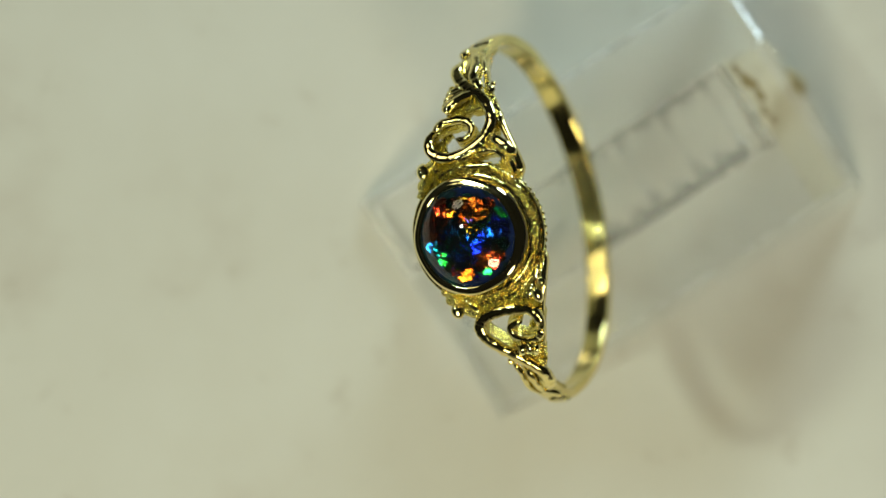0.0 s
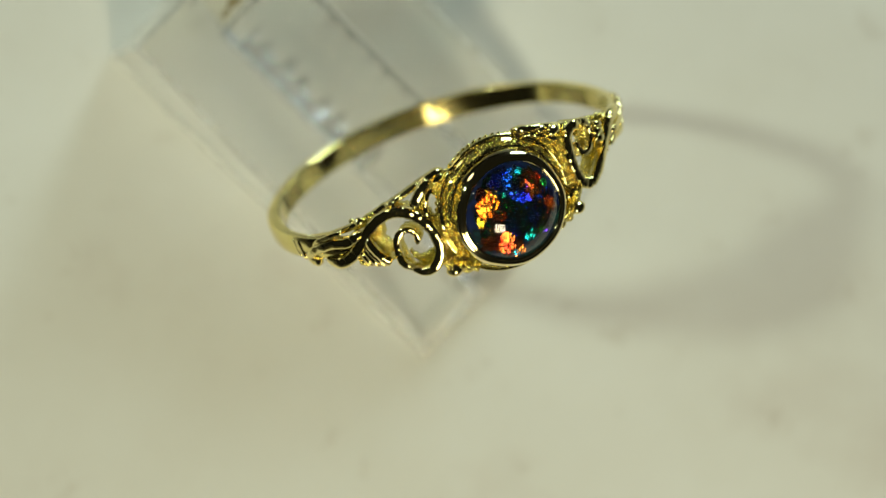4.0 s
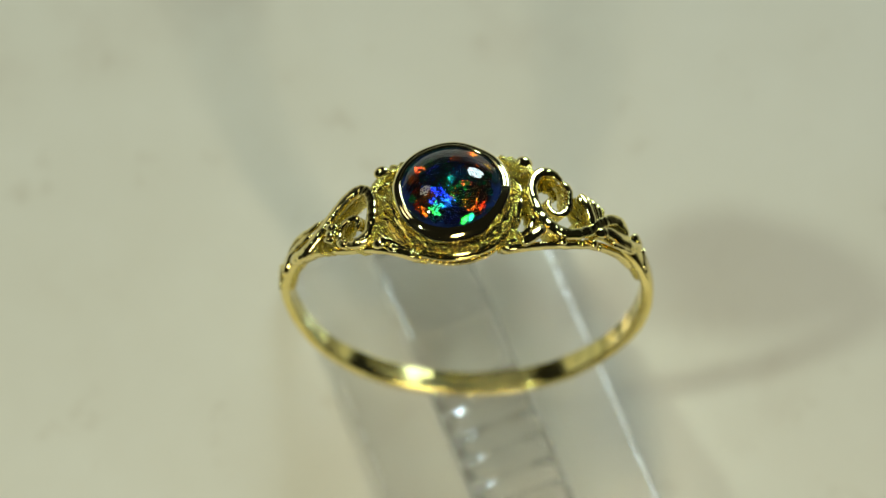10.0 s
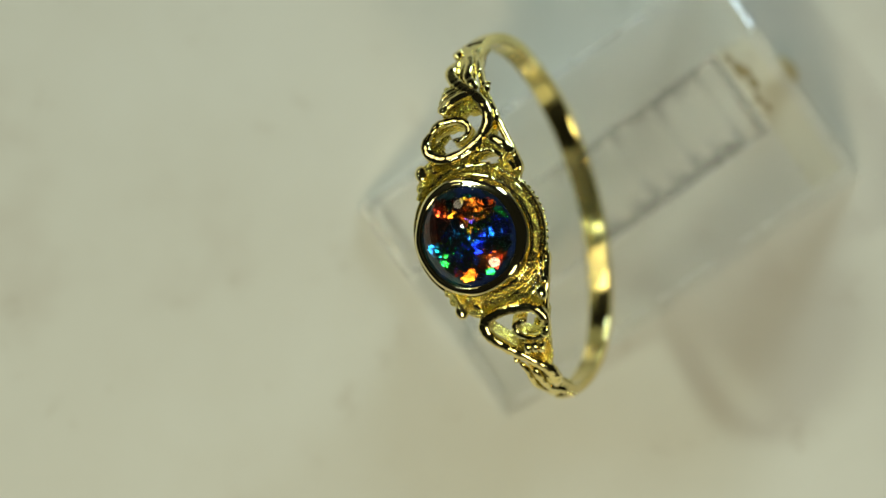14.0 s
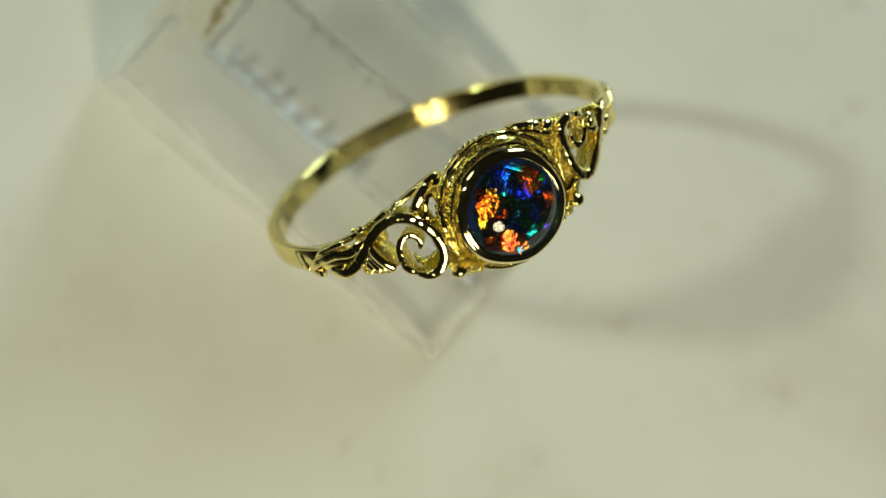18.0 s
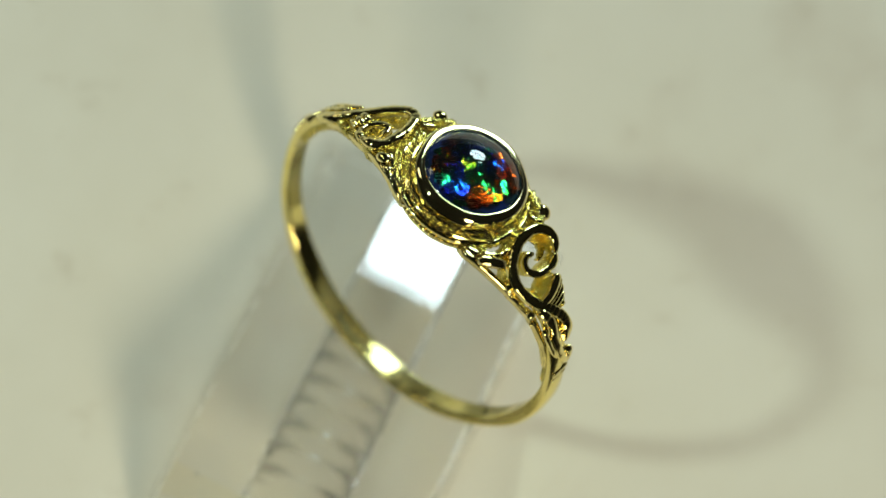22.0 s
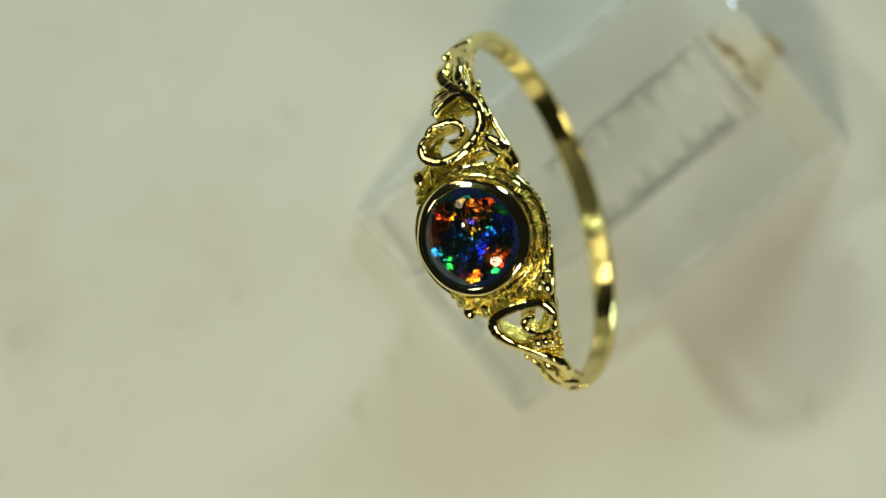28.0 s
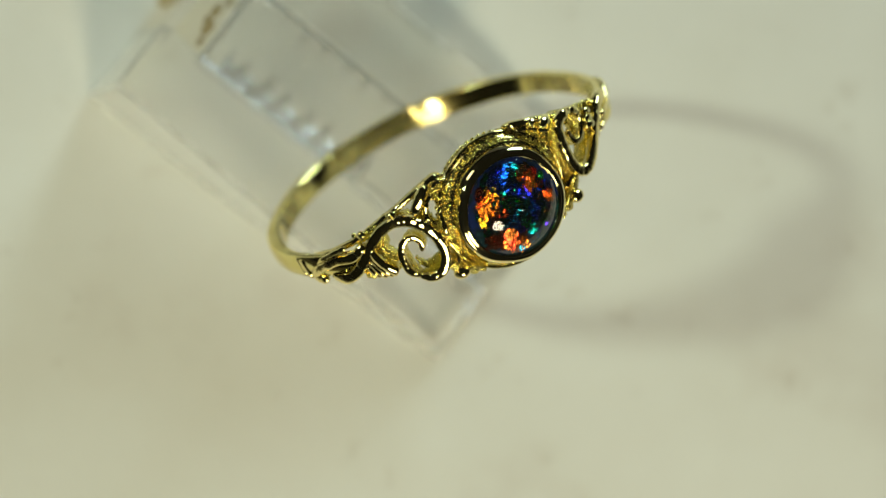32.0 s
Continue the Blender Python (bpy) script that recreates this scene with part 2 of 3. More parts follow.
for face in body.data.polygons:
    if face.material_index == 0 and face.center.x / MM > 18.3 and not 20.1 < face.center.x / MM < 20.8 and face.normal.z > -0.5 and abs(face.normal.y) < 0.5:
        face.material_index = 2  # aged strip behind the groove
    face.use_smooth = face.material_index == 1 or (6.9 < face.center.x / MM < 17.3 and abs(face.normal.y) < 0.5)
bm = bmesh.new()
lo, hi = -4.45, 0.45
side = [(18.18, 4.75), (3.9, 4.1), (-1.2, 0.95), (-1.7, 1.85), (2.8, 5.0), (3.4, 5.4), (3.9, 5.6), (18.18, 6.1)]
P, Q = [(x, lo, z) for x, z in side], [(x, hi, z) for x, z in side]
solid(bm, [P, Q] + [[P[k], P[(k + 1) % 8], Q[(k + 1) % 8], Q[k]] for k in range(8)])
tongue = part("tongue", bm, ACRYLIC_TONGUE, stand, smooth=False)
for x, y, a, b in ((18.75, -0.9, 0.30, 0.55), (18.95, -1.9, 0.24, 0.5), (18.7, -2.8, 0.16, 0.4), (18.6, 0.0, 0.18, 0.35), (18.85, -3.6, 0.14, 0.3), (19.1, -1.2, 0.16, 0.3)):
    bm = bmesh.new()  # crumbs of old glue behind the groove
    bmesh.ops.create_icosphere(bm, subdivisions=3, radius=1.0, matrix=Matrix.Translation((x * MM, y * MM, (slope(x) + 0.02) * MM)) @ Matrix.Rotation(-0.262, 4, "Y") @ Matrix.Diagonal((a * MM, b * MM, 0.06 * MM, 1)))
    roughen(bm, 0.09, 0.25)
    part("glue_crumb", bm, GLUE, stand, "crumb of brown glue")
bm = bmesh.new()
bmesh.ops.create_icosphere(bm, subdivisions=2, radius=1.0, matrix=Matrix.Translation((22.5 * MM, -2.0 * MM, 0.75 * MM)) @ Matrix.Diagonal((0.45 * MM, 0.9 * MM, 0.6 * MM, 1)))
part("gate_mark", bm, AMBER_PLASTIC, stand, "yellowed moulding gate mark")

# ---- ring ----
# the ring's own space: x along the shoulders, y along the finger, z through the stone; its origin lies R_OUT under the centre
R_OUT = 10.22
RING_TURN = Matrix(((-0.57400, -0.75346, -0.32065), (0.80681, -0.45349, -0.37868), (0.13991, -0.47606, 0.86821))).to_4x4()
RING_POSE = Matrix.Translation(Vector((2.787, 1.539, 12.577)) * MM) @ RING_TURN @ Matrix.Translation((0, 0, -R_OUT * MM))
ring = new("ring")
ring.matrix_basis = RING_POSE
tagged(ring, "yellow gold filigree ring with a round black opal", "ring")

SURFACE = ((0, 8.3), (20, 8.4), (35, 8.6), (50, 9.0), (62, 9.45), (75, 9.85), (90, 10.1), (180, 10.22))


def surface(phi):
    """Radius of the shoulders' surface at an angle from the stone."""
    phi = abs(phi)
    for (a, ra), (b, rb) in zip(SURFACE, SURFACE[1:]):
        if phi <= b:
            return ra + (rb - ra) * (phi - a) / (b - a)
    return 10.22


def on(phi, y, r=None, lift=0.0):
    """A point of the ring: angle from the stone in degrees, offset along the finger, radius (mm)."""
    if r is None:  # the far side of the shoulders swells a little
        r = surface(phi) + lift
        y += 0.16 * clamp((abs(phi) - 18) / 8) * clamp((80 - abs(phi)) / 12) * clamp((y + 0.8) / 1.5)
    return Vector((r * math.sin(radians(phi)), y, R_OUT + r * math.cos(radians(phi))))


def glide(knots, steps=6):
    """A smooth curve (Catmull-Rom) through knots of any dimension."""
    k = [knots[0]] + list(knots) + [knots[-1]]
    out = []
    for i in range(1, len(k) - 2):
        for j in range(steps):
            t = j / steps
            out.append(tuple(0.5 * (2 * p1 + (p2 - p0) * t + (2 * p0 - 5 * p1 + 4 * p2 - p3) * t * t + (3 * p1 - p0 - 3 * p2 + p3) * t ** 3)
                             for p0, p1, p2, p3 in zip(k[i - 1], k[i], k[i + 1], k[i + 2])))
    out.append(tuple(k[-2]))
    return out


def wire(bm, knots, radius, lift=-0.15, deep=1.5, steps=6, taper=1.0, sides=16, wob=0.05, power=0.65, swell=0.0):
    """A cast gold wire through (angle, offset) knots, taller than wide; swell fattens its middle."""
    path = glide([(k + (lift,)) if len(k) == 2 else k for k in knots], steps)
    n = len(path)
    pts = [on(p[0], p[1], lift=p[2]) for p in path]
    ups = [Vector((math.sin(radians(p[0])), 0, math.cos(radians(p[0])))) for p in path]
    rad = []
    for i in range(n):
        k = i / (n - 1)
        end = min(1.0, 0.45 + 7 * min(k, 1 - k)) if not swell else (1 - swell) + swell * math.sqrt(max(0.0, 1 - (2 * k - 1) ** 2))
        rad.append(radius * end * (1 + (taper - 1) * k) * (1 + wob * random.uniform(-1, 1)))
    tube(bm, pts, rad, sides, flat=deep, up=ups, power=power)


def ball(bm, centre, radius, stretch=(1, 1, 1), detail=2, turn=None):
    m = Matrix.Translation(Vector(centre) * MM)
    if turn is not None:
        m = m @ turn
    m = m @ Matrix.Diagonal((*[radius * c * MM for c in stretch], 1))
    bmesh.ops.create_icosphere(bm, subdivisions=detail, radius=1.0, matrix=m)


def inside(p, poly):
    hit = False
    for (ax, ay), (bx, by) in zip(poly, poly[1:] + poly[:1]):
        if (ay > p[1]) != (by > p[1]) and p[0] < (bx - ax) * (p[1] - ay) / (by - ay) + ax:
            hit = not hit
    return hit


def plate(bm, poly, holes, side, lift=-0.5, thick=0.5, step=(0.7, 0.1)):
    """A curved, lumpy cast plate over a region of (angle, offset), with holes through it."""
    cells = {}
    lows, highs = [min(p[k] for p in poly) for k in (0, 1)], [max(p[k] for p in poly) for k in (0, 1)]
    nx, ny = [int((highs[k] - lows[k]) / step[k]) + 1 for k in (0, 1)]
    for i in range(nx):
        for j in range(ny):
            m = (lows[0] + (i + 0.5) * step[0], lows[1] + (j + 0.5) * step[1])
            if inside(m, poly) and not any(inside(m, h) for h in holes):
                cells[i, j] = True
    verts = {}

    def vert(i, j, k):
        if (i, j, k) not in verts:
            phi, y = side * (lows[0] + i * step[0]), side * (lows[1] + j * step[1])
            bump = 0.09 * noise.noise(Vector((phi * 0.9, y * 5.0, 1.7))) + 0.09 * noise.noise(Vector((phi * 2.2, y * 14.0, 4.1)))
            dip = max(0.0, 28.5 - abs(phi)) * 0.085
            verts[i, j, k] = bm.verts.new(on(phi, y, lift=lift - dip + (bump if k else -thick)) * MM)
        return verts[i, j, k]
    for i, j in cells:
        bm.faces.new([vert(i, j, 1), vert(i + 1, j, 1), vert(i + 1, j + 1, 1), vert(i, j + 1, 1)])
        bm.faces.new([vert(i, j, 0), vert(i, j + 1, 0), vert(i + 1, j + 1, 0), vert(i + 1, j, 0)])
        for di, dj, a, b in ((-1, 0, (0, 0), (0, 1)), (1, 0, (1, 0), (1, 1)), (0, -1, (0, 0), (1, 0)), (0, 1, (0, 1), (1, 1))):
            if (i + di, j + dj) not in cells:
                bm.faces.new([vert(i + a[0], j + a[1], 0), vert(i + b[0], j + b[1], 0), vert(i + b[0], j + b[1], 1), vert(i + a[0], j + a[1], 1)])


# plain part of the band: a thin flat-sided wire, domed outside
bm = bmesh.new()
rows = []
for i in range(181):
    phi = 58 + 244 * i / 180
    d = min(phi, 360 - phi)
    k = min(1.0, max(0.0, (d - 58) / 34))
    w = 0.60 + 0.05 * clamp((d - 110) / 30) + 0.02 * math.sin(d * 0.09)
    top = (surface(d) - 0.30) * (1 - k) + 10.22 * k
    top += 0.22 * math.exp(-((phi - 110) / 16) ** 2)
    sag = 0.18 * math.exp(-((phi - 260) / 20) ** 2)
    top -= sag
    ri = 9.60 - 0.06 * clamp((d - 110) / 30) - sag - 0.85 * (1 - k) ** 1.5
    off = (-0.1 if phi < 180 else -0.45) * (1 - k)
    c = 0.06
    sec = [(-w, ri + c), (-w, ri + 0.12), (-w, top - 0.22), (-w * 0.97, top - 0.15), (-w * 0.72, top - 0.05), (0, top), (w * 0.72, top - 0.05), (w * 0.97, top - 0.15), (w, top - 0.22),
           (w, ri + 0.12), (w, ri + c), (w - c, ri), (w - 0.12, ri), (0, ri - 0.015), (-w + 0.12, ri), (-w + c, ri)]
    rows.append([bm.verts.new(on(phi, y + off, r) * MM) for y, r in sec])
for A, B in zip(rows, rows[1:]):
    for k in range(16):
        bm.faces.new((A[k], A[(k + 1) % 16], B[(k + 1) % 16], B[k]))
bm.faces.new(rows[0])
bm.faces.new(rows[-1])
roughen(bm, 0.010, 2.6)
part("band", bm, GOLD_BAND, ring, "plain polished gold band")

# head: bezel, granulated step, wire and beaded edges
HX, HY, HZ = -0.16, 0.32, R_OUT + 7.02
HEAD = (HX, HY, HZ)
bm = bmesh.new()
lathe(bm, [(2.62, 0.1), (2.64, 0.98), (2.66, 1.05), (2.70, 1.10), (2.75, 1.11), (2.80, 1.07), (2.84, 1.06), (2.91, 1.07), (3.01, 1.02), (3.09, 0.93), (3.15, 0.80), (3.21, 0.60), (3.25, 0.40), (3.22, 0.20), (3.0, 0.0)], HEAD, n=128)
for v in bm.verts:  # hand-set, slightly uneven rim
    t = math.atan2(v.co.y / MM - HY, v.co.x / MM - HX)
    f = 1 + (0.011 * math.sin(3 * t + 1) + 0.008 * math.sin(5 * t) + 0.005 * math.sin(8 * t + 2)) * (1 if v.co.z / MM > HZ + 0.06 else 0.3)
    v.co.x, v.co.y = (HX + (v.co.x / MM - HX) * f) * MM, (HY + (v.co.y / MM - HY) * f) * MM
bezel = part("bezel", bm, GOLD, ring, "polished gold bezel rim")
GY = HY - 0.16  # the gallery sits a little off the rim
bm = bmesh.new()
lathe(bm, [(2.5, -0.75), (2.5, 0.0), (3.02, 0.25), (3.16, 0.32), (3.30, 0.24), (3.44, 0.10), (3.54, -0.02), (3.58, -0.16), (3.58, -0.34), (3.52, -0.48),
           (3.54, -0.62), (3.58, -0.75), (3.56, -0.95), (3.3, -1.1), (2.7, -1.1)], (HX, GY, HZ), n=128)
roughen(bm, 0.02, 0.6)
gallery = part("gallery", bm, GOLD_WIRE, ring, "stepped granulated gold gallery under the bezel")
bm = bmesh.new()
for radius, z, count, size in ((3.27, 0.27, 112, 0.075), (3.36, 0.20, 116, 0.085), (3.46, 0.09, 120, 0.08)):
    for k in range(count):
        t = 2 * math.pi * (k + random.uniform(-0.25, 0.25)) / count
        ball(bm, (HX + (radius + random.uniform(-0.03, 0.03)) * math.cos(t), GY + (radius + random.uniform(-0.03, 0.03)) * math.sin(t), HZ + z), size * random.uniform(0.7, 1.15), detail=1)
roughen(bm, 0.03, 0.14)
part("milgrain", bm, GOLD_CAST, gallery, "fine beaded gold edge")
bm = bmesh.new()
loop = [(HX + 3.66 * math.cos(t), GY + 3.66 * math.sin(t), HZ - 0.16 + 0.03 * math.sin(4 * t)) for t in [2 * math.pi * k / 96 for k in range(96)]]
tube(bm, loop, [0.115 * (1 + 0.08 * random.uniform(-1, 1)) for _ in loop], 10, closed=True)
part("edge_wire", bm, GOLD_WIRE, gallery, "smooth gold wire round the gallery")
bm = bmesh.new()
for k in range(64):
    t = 2 * math.pi * (k + 0.3) / 64
    turn = Matrix.Rotation(t + 0.6, 4, "Z")
    ball(bm, (HX + 3.66 * math.cos(t), GY + 3.66 * math.sin(t), HZ - 0.55), 0.13 * random.uniform(0.8, 1.1), (0.9, 1.45, 0.9), 2, turn)
part("rope_edge", bm, GOLD_WIRE, gallery, "twisted rope edge of gold")

# stone: clear dome over a dark body; thin coloured grains float in it and
# each grain leans its own way, so that it lights up once or twice in a turn
START, RATE = 2.5, 25.88  # turning: degrees, degrees a second
bm = bmesh.new()
lathe(bm, [(0.01, 0.25), (2.60, 0.25), (2.65, 0.90)] + [(3.8 * math.sin(radians(t)), 3.8 * math.cos(radians(t)) - 1.714) for t in range(44, 0, -2)] + [(0.01, 2.086)], HEAD, n=80)
stone = part("stone", bm, DOME, ring, "domed black opal with flashing colours")
stone.visible_shadow = False
bm = bmesh.new()
lathe(bm, [(0.01, 0.3), (2.57, 0.3), (2.6, 0.6), (2.62, 0.92), (2.5, 0.93), (2.2, 0.86), (0.01, 0.83)], HEAD, n=48)
part("dark_core", bm, OPAL, stone)


def bend(d, n):
    """Direction inside the dome of a ray that comes from direction d outside."""
    eta, c = 1 / 1.45, n.dot(d)
    return d * eta + n * (math.sqrt(1 - eta * eta * (1 - c * c)) - eta * c)


def grain_normal(x, y, t, source):
    """Lean of a grain that glints for a lamp when the table has turned for t seconds."""
    back = (pose(0, 0, 0, 0, 0, START + RATE * t) @ RING_POSE).inverted()
    p = Vector((x, y, HZ + 0.95)) * MM
    u, v = (x - HX) / 3.8, (y - HY) / 3.8
    n = Vector((u, v, math.sqrt(1 - u * u - v * v)))
    eye = (back @ CAMERA_POSE.translation - p).normalized()
    light = (back @ (Vector(LAMPS[source]) * MM) - p).normalized()
    return (bend(eye, n) + light).normalized()


GRAINS = {k: bmesh.new() for k in FLAKES}


def fire(t, source, patches):
    for px, py, size, shade in patches:
        px, py, size = px + HX, py + HY, size * 1.2
        way, long = random.uniform(0, 6.28), random.uniform(1.1, 1.7)
        for k in range(max(5, int(230 * size * size + 16 * size))):
            a, r = random.uniform(0, 6.28), size * 0.95 * math.sqrt(random.random())
            u, w = r * math.cos(a) * long ** 0.5, r * math.sin(a) / long ** 0.5
            x, y = px + u * math.cos(way) - w * math.sin(way), py + u * math.sin(way) + w * math.cos(way)
            d = math.hypot(x - HX, y - HY)
            if d > 2.52:
                continue
            n = grain_normal(x, y, t, source)
            z = HZ + 0.86 + 0.16 * math.sqrt(1 - (d / 2.6) ** 2) + random.uniform(0, 0.04) + 0.12 * min(1.0, size / 0.45)
            m = Matrix.Translation(Vector((x, y, z)) * MM) @ n.to_track_quat("Z", "Y").to_matrix().to_4x4() @ Matrix.Rotation(radians(random.uniform(-1.7, 1.7)), 4, "Y") @ Matrix.Rotation(radians(random.uniform(-1.7, 1.7)), 4, "X")
            m = m @ Matrix.Rotation(way + random.uniform(-0.35, 0.35), 4, "Z") @ Matrix.Diagonal((1.5, 0.75, 1, 1))
            q = random.randint(4, 6)
            span = random.uniform(0.08, 0.20)
            lower, upper = [], []
            for i in range(q):
                c = 2 * math.pi * i / q + random.uniform(-0.3, 0.3)
                rr = span * random.uniform(0.75, 1.3)
                lower.append(GRAINS[shade].verts.new(m @ (Vector((rr * math.cos(c), rr * math.sin(c), -0.006)) * MM)))
                upper.append(GRAINS[shade].verts.new(m @ (Vector((rr * math.cos(c), rr * math.sin(c), 0.006)) * MM)))
            GRAINS[shade].faces.new(upper)
            GRAINS[shade].faces.new(lower[::-1])
            for i in range(q):
                GRAINS[shade].faces.new((lower[i], lower[(i + 1) % q], upper[(i + 1) % q], upper[i]))


fire(0, "key", ((1.08, -0.60, 0.45, "orange"), (0.42, -0.40, 0.19, "amber"), (-1.24, -1.16, 0.39, "red"), (-1.86, 0.46, 0.29, "orange"), (0.24, -1.60, 0.29, "blue"), (-0.37, -0.50, 0.42, "blue"),
                (-0.24, 1.85, 0.26, "teal"), (-0.76, 1.36, 0.26, "green"), (-1.85, -0.73, 0.19, "green"), (1.63, 1.08, 0.26, "red"), (1.35, 0.48, 0.16, "orange"), (-0.41, 0.44, 0.26, "blue")))
fire(1, "key", ((1.12, -1.26, 0.39, "amber"), (0.62, 1.78, 0.42, "orange"), (-1.01, -0.94, 0.45, "orange"), (0.93, -0.11, 0.26, "red"), (0.44, 0.49, 0.29, "teal"), (-0.15, 0.80, 0.19, "green"),
                (0.30, -1.02, 0.26, "blue"), (-1.38, 0.28, 0.19, "orange"), (-0.28, 1.76, 0.26, "teal"), (-0.67, 0.51, 0.26, "blue")))
fire(2, "key", ((1.39, -1.37, 0.32, "red"), (1.84, 1.06, 0.32, "orange"), (-0.99, -1.46, 0.32, "amber"), (-1.29, -0.89, 0.26, "orange"), (0.11, -0.65, 0.19, "blue"), (0.73, 0.45, 0.23, "teal"),
                (0.03, 0.61, 0.23, "teal"), (-1.09, 1.08, 0.23, "green"), (-0.52, 1.68, 0.26, "blue"), (0.55, -0.62, 0.23, "red"), (-1.35, 0.59, 0.26, "blue"), (1.91, -0.48, 0.19, "teal")))
fire(3.09, "key", ((1.19, -0.67, 0.42, "orange"), (1.70, 0.81, 0.26, "orange"), (0.51, -1.75, 0.36, "blue"), (-1.30, -1.43, 0.26, "amber"), (-1.93, -0.01, 0.19, "violet"), (-0.85, 0.14, 0.23, "violet"),
                (-0.73, 1.47, 0.19, "red"), (1.31, 1.53, 0.19, "orange"), (0.78, 1.30, 0.16, "violet")))
fire(4.09, "key", ((1.31, -0.92, 0.49, "orange"), (1.79, -0.39, 0.26, "amber"), (0.88, 1.32, 0.42, "red"), (0.28, 2.02, 0.26, "red"), (-0.57, -0.97, 0.26, "blue"), (-1.63, -0.44, 0.19, "blue"),
                (-0.32, 1.34, 0.23, "teal"), (-1.34, 1.44, 0.16, "violet"), (0.69, 2.06, 0.16, "teal")))
fire(5.09, "key", ((1.13, -1.08, 0.49, "red"), (1.18, -0.04, 0.26, "orange"), (-1.45, -0.72, 0.26, "orange"), (-1.37, 0.62, 0.29, "lime"), (-0.45, 0.09, 0.39, "teal"), (-0.42, -0.78, 0.29, "blue"),
                (0.38, 0.86, 0.29, "violet"), (-0.19, 0.88, 0.26, "green"), (-0.26, 1.88, 0.23, "orange"), (0.26, -0.47, 0.23, "green")))
fire(6.09, "key", ((-1.67, -0.41, 0.26, "red"), (-0.35, -1.02, 0.32, "blue"), (-0.13, -0.36, 0.29, "green"), (-1.16, 1.13, 0.26, "lime"), (0.29, 0.36, 0.39, "teal"), (0.60, -0.40, 0.26, "green"),
                (1.04, -1.43, 0.39, "red"), (0.30, 1.45, 0.19, "red"), (1.15, 0.12, 0.23, "teal"), (-1.29, 0.34, 0.23, "teal")))
fire(7.09, "key", ((-0.66, -1.58, 0.32, "green"), (0.34, -0.66, 0.29, "green"), (1.39, -0.81, 0.23, "green"), (-0.46, 0.60, 0.29, "blue"), (-0.63, -0.77, 0.23, "lime"), (0.13, 0.42, 0.13, "orange"),
                (1.76, 0.44, 0.16, "green"), (1.07, -1.71, 0.16, "red"), (-0.23, -0.05, 0.23, "teal")))
fire(8.09, "key", ((-0.32, -0.34, 0.29, "lime"), (1.26, -0.47, 0.36, "green"), (0.37, -1.61, 0.32, "blue"), (0.46, 1.11, 0.26, "blue"), (0.22, 1.50, 0.16, "red"), (1.62, 0.45, 0.19, "green"),
                (-0.50, -1.84, 0.23, "green"), (0.59, -0.28, 0.19, "green")))
fire(9.09, "key", ((0.74, -1.18, 0.39, "green"), (-0.27, -1.12, 0.23, "green"), (1.60, 0.03, 0.16, "green"), (0.26, 1.34, 0.26, "orange"), (0.03, -1.88, 0.36, "blue"), (-1.06, -1.09, 0.16, "violet"),
                (1.06, 1.28, 0.13, "orange"), (1.07, -0.67, 0.19, "lime"), (-0.83, -2.00, 0.23, "teal")))
fire(10.09, "key", ((0.77, -0.40, 0.29, "green"), (-0.50, -1.11, 0.39, "blue"), (-1.26, -1.49, 0.23, "orange"), (0.41, -0.68, 0.19, "lime"), (0.86, -2.15, 0.19, "green"), (0.96, 1.77, 0.23, "orange"),
                (-1.51, 0.79, 0.23, "red"), (1.85, 0.92, 0.16, "amber"), (-0.11, 0.06, 0.19, "teal"), (0.09, -0.83, 0.19, "amber")))
fire(11.09, "key", ((0.70, -0.65, 0.32, "blue"), (-0.68, 0.47, 0.26, "green"), (-1.08, -1.14, 0.29, "orange"), (0.09, -0.64, 0.23, "amber"), (0.79, 1.58, 0.19, "orange"), (0.11, -1.44, 0.26, "green"),
                (-1.02, -0.38, 0.26, "blue"), (-1.56, 0.64, 0.26, "violet"), (1.43, -0.37, 0.19, "lime"), (-0.46, -0.43, 0.19, "lime")))
fire(12, "key", ((1.54, 1.09, 0.23, "orange"), (-0.43, -0.18, 0.19, "amber"), (-0.83, -0.46, 0.19, "lime"), (0.95, -0.74, 0.29, "lime"), (-1.28, -1.35, 0.29, "amber"), (-1.24, 0.66, 0.32, "blue"),
                (0.08, -2.01, 0.36, "blue"), (1.36, -0.13, 0.19, "green"), (0.06, -0.91, 0.26, "violet"), (-0.39, 1.11, 0.19, "blue")))
fire(13, "key", ((1.02, -0.96, 0.42, "amber"), (1.66, 0.33, 0.19, "orange"), (-1.39, -1.17, 0.29, "orange"), (-0.63, 1.17, 0.32, "blue"), (-0.60, -0.23, 0.26, "violet"), (0.04, -1.67, 0.32, "blue"),
                (1.08, 0.98, 0.19, "red"), (1.53, -0.34, 0.19, "red"), (0.27, 0.44, 0.19, "teal"), (0.07, -0.48, 0.13, "amber")))
for shade, material in FLAKES.items():
    part("colour_grains", GRAINS[shade], material, stone, shade + " grains of opal fire", smooth=False)

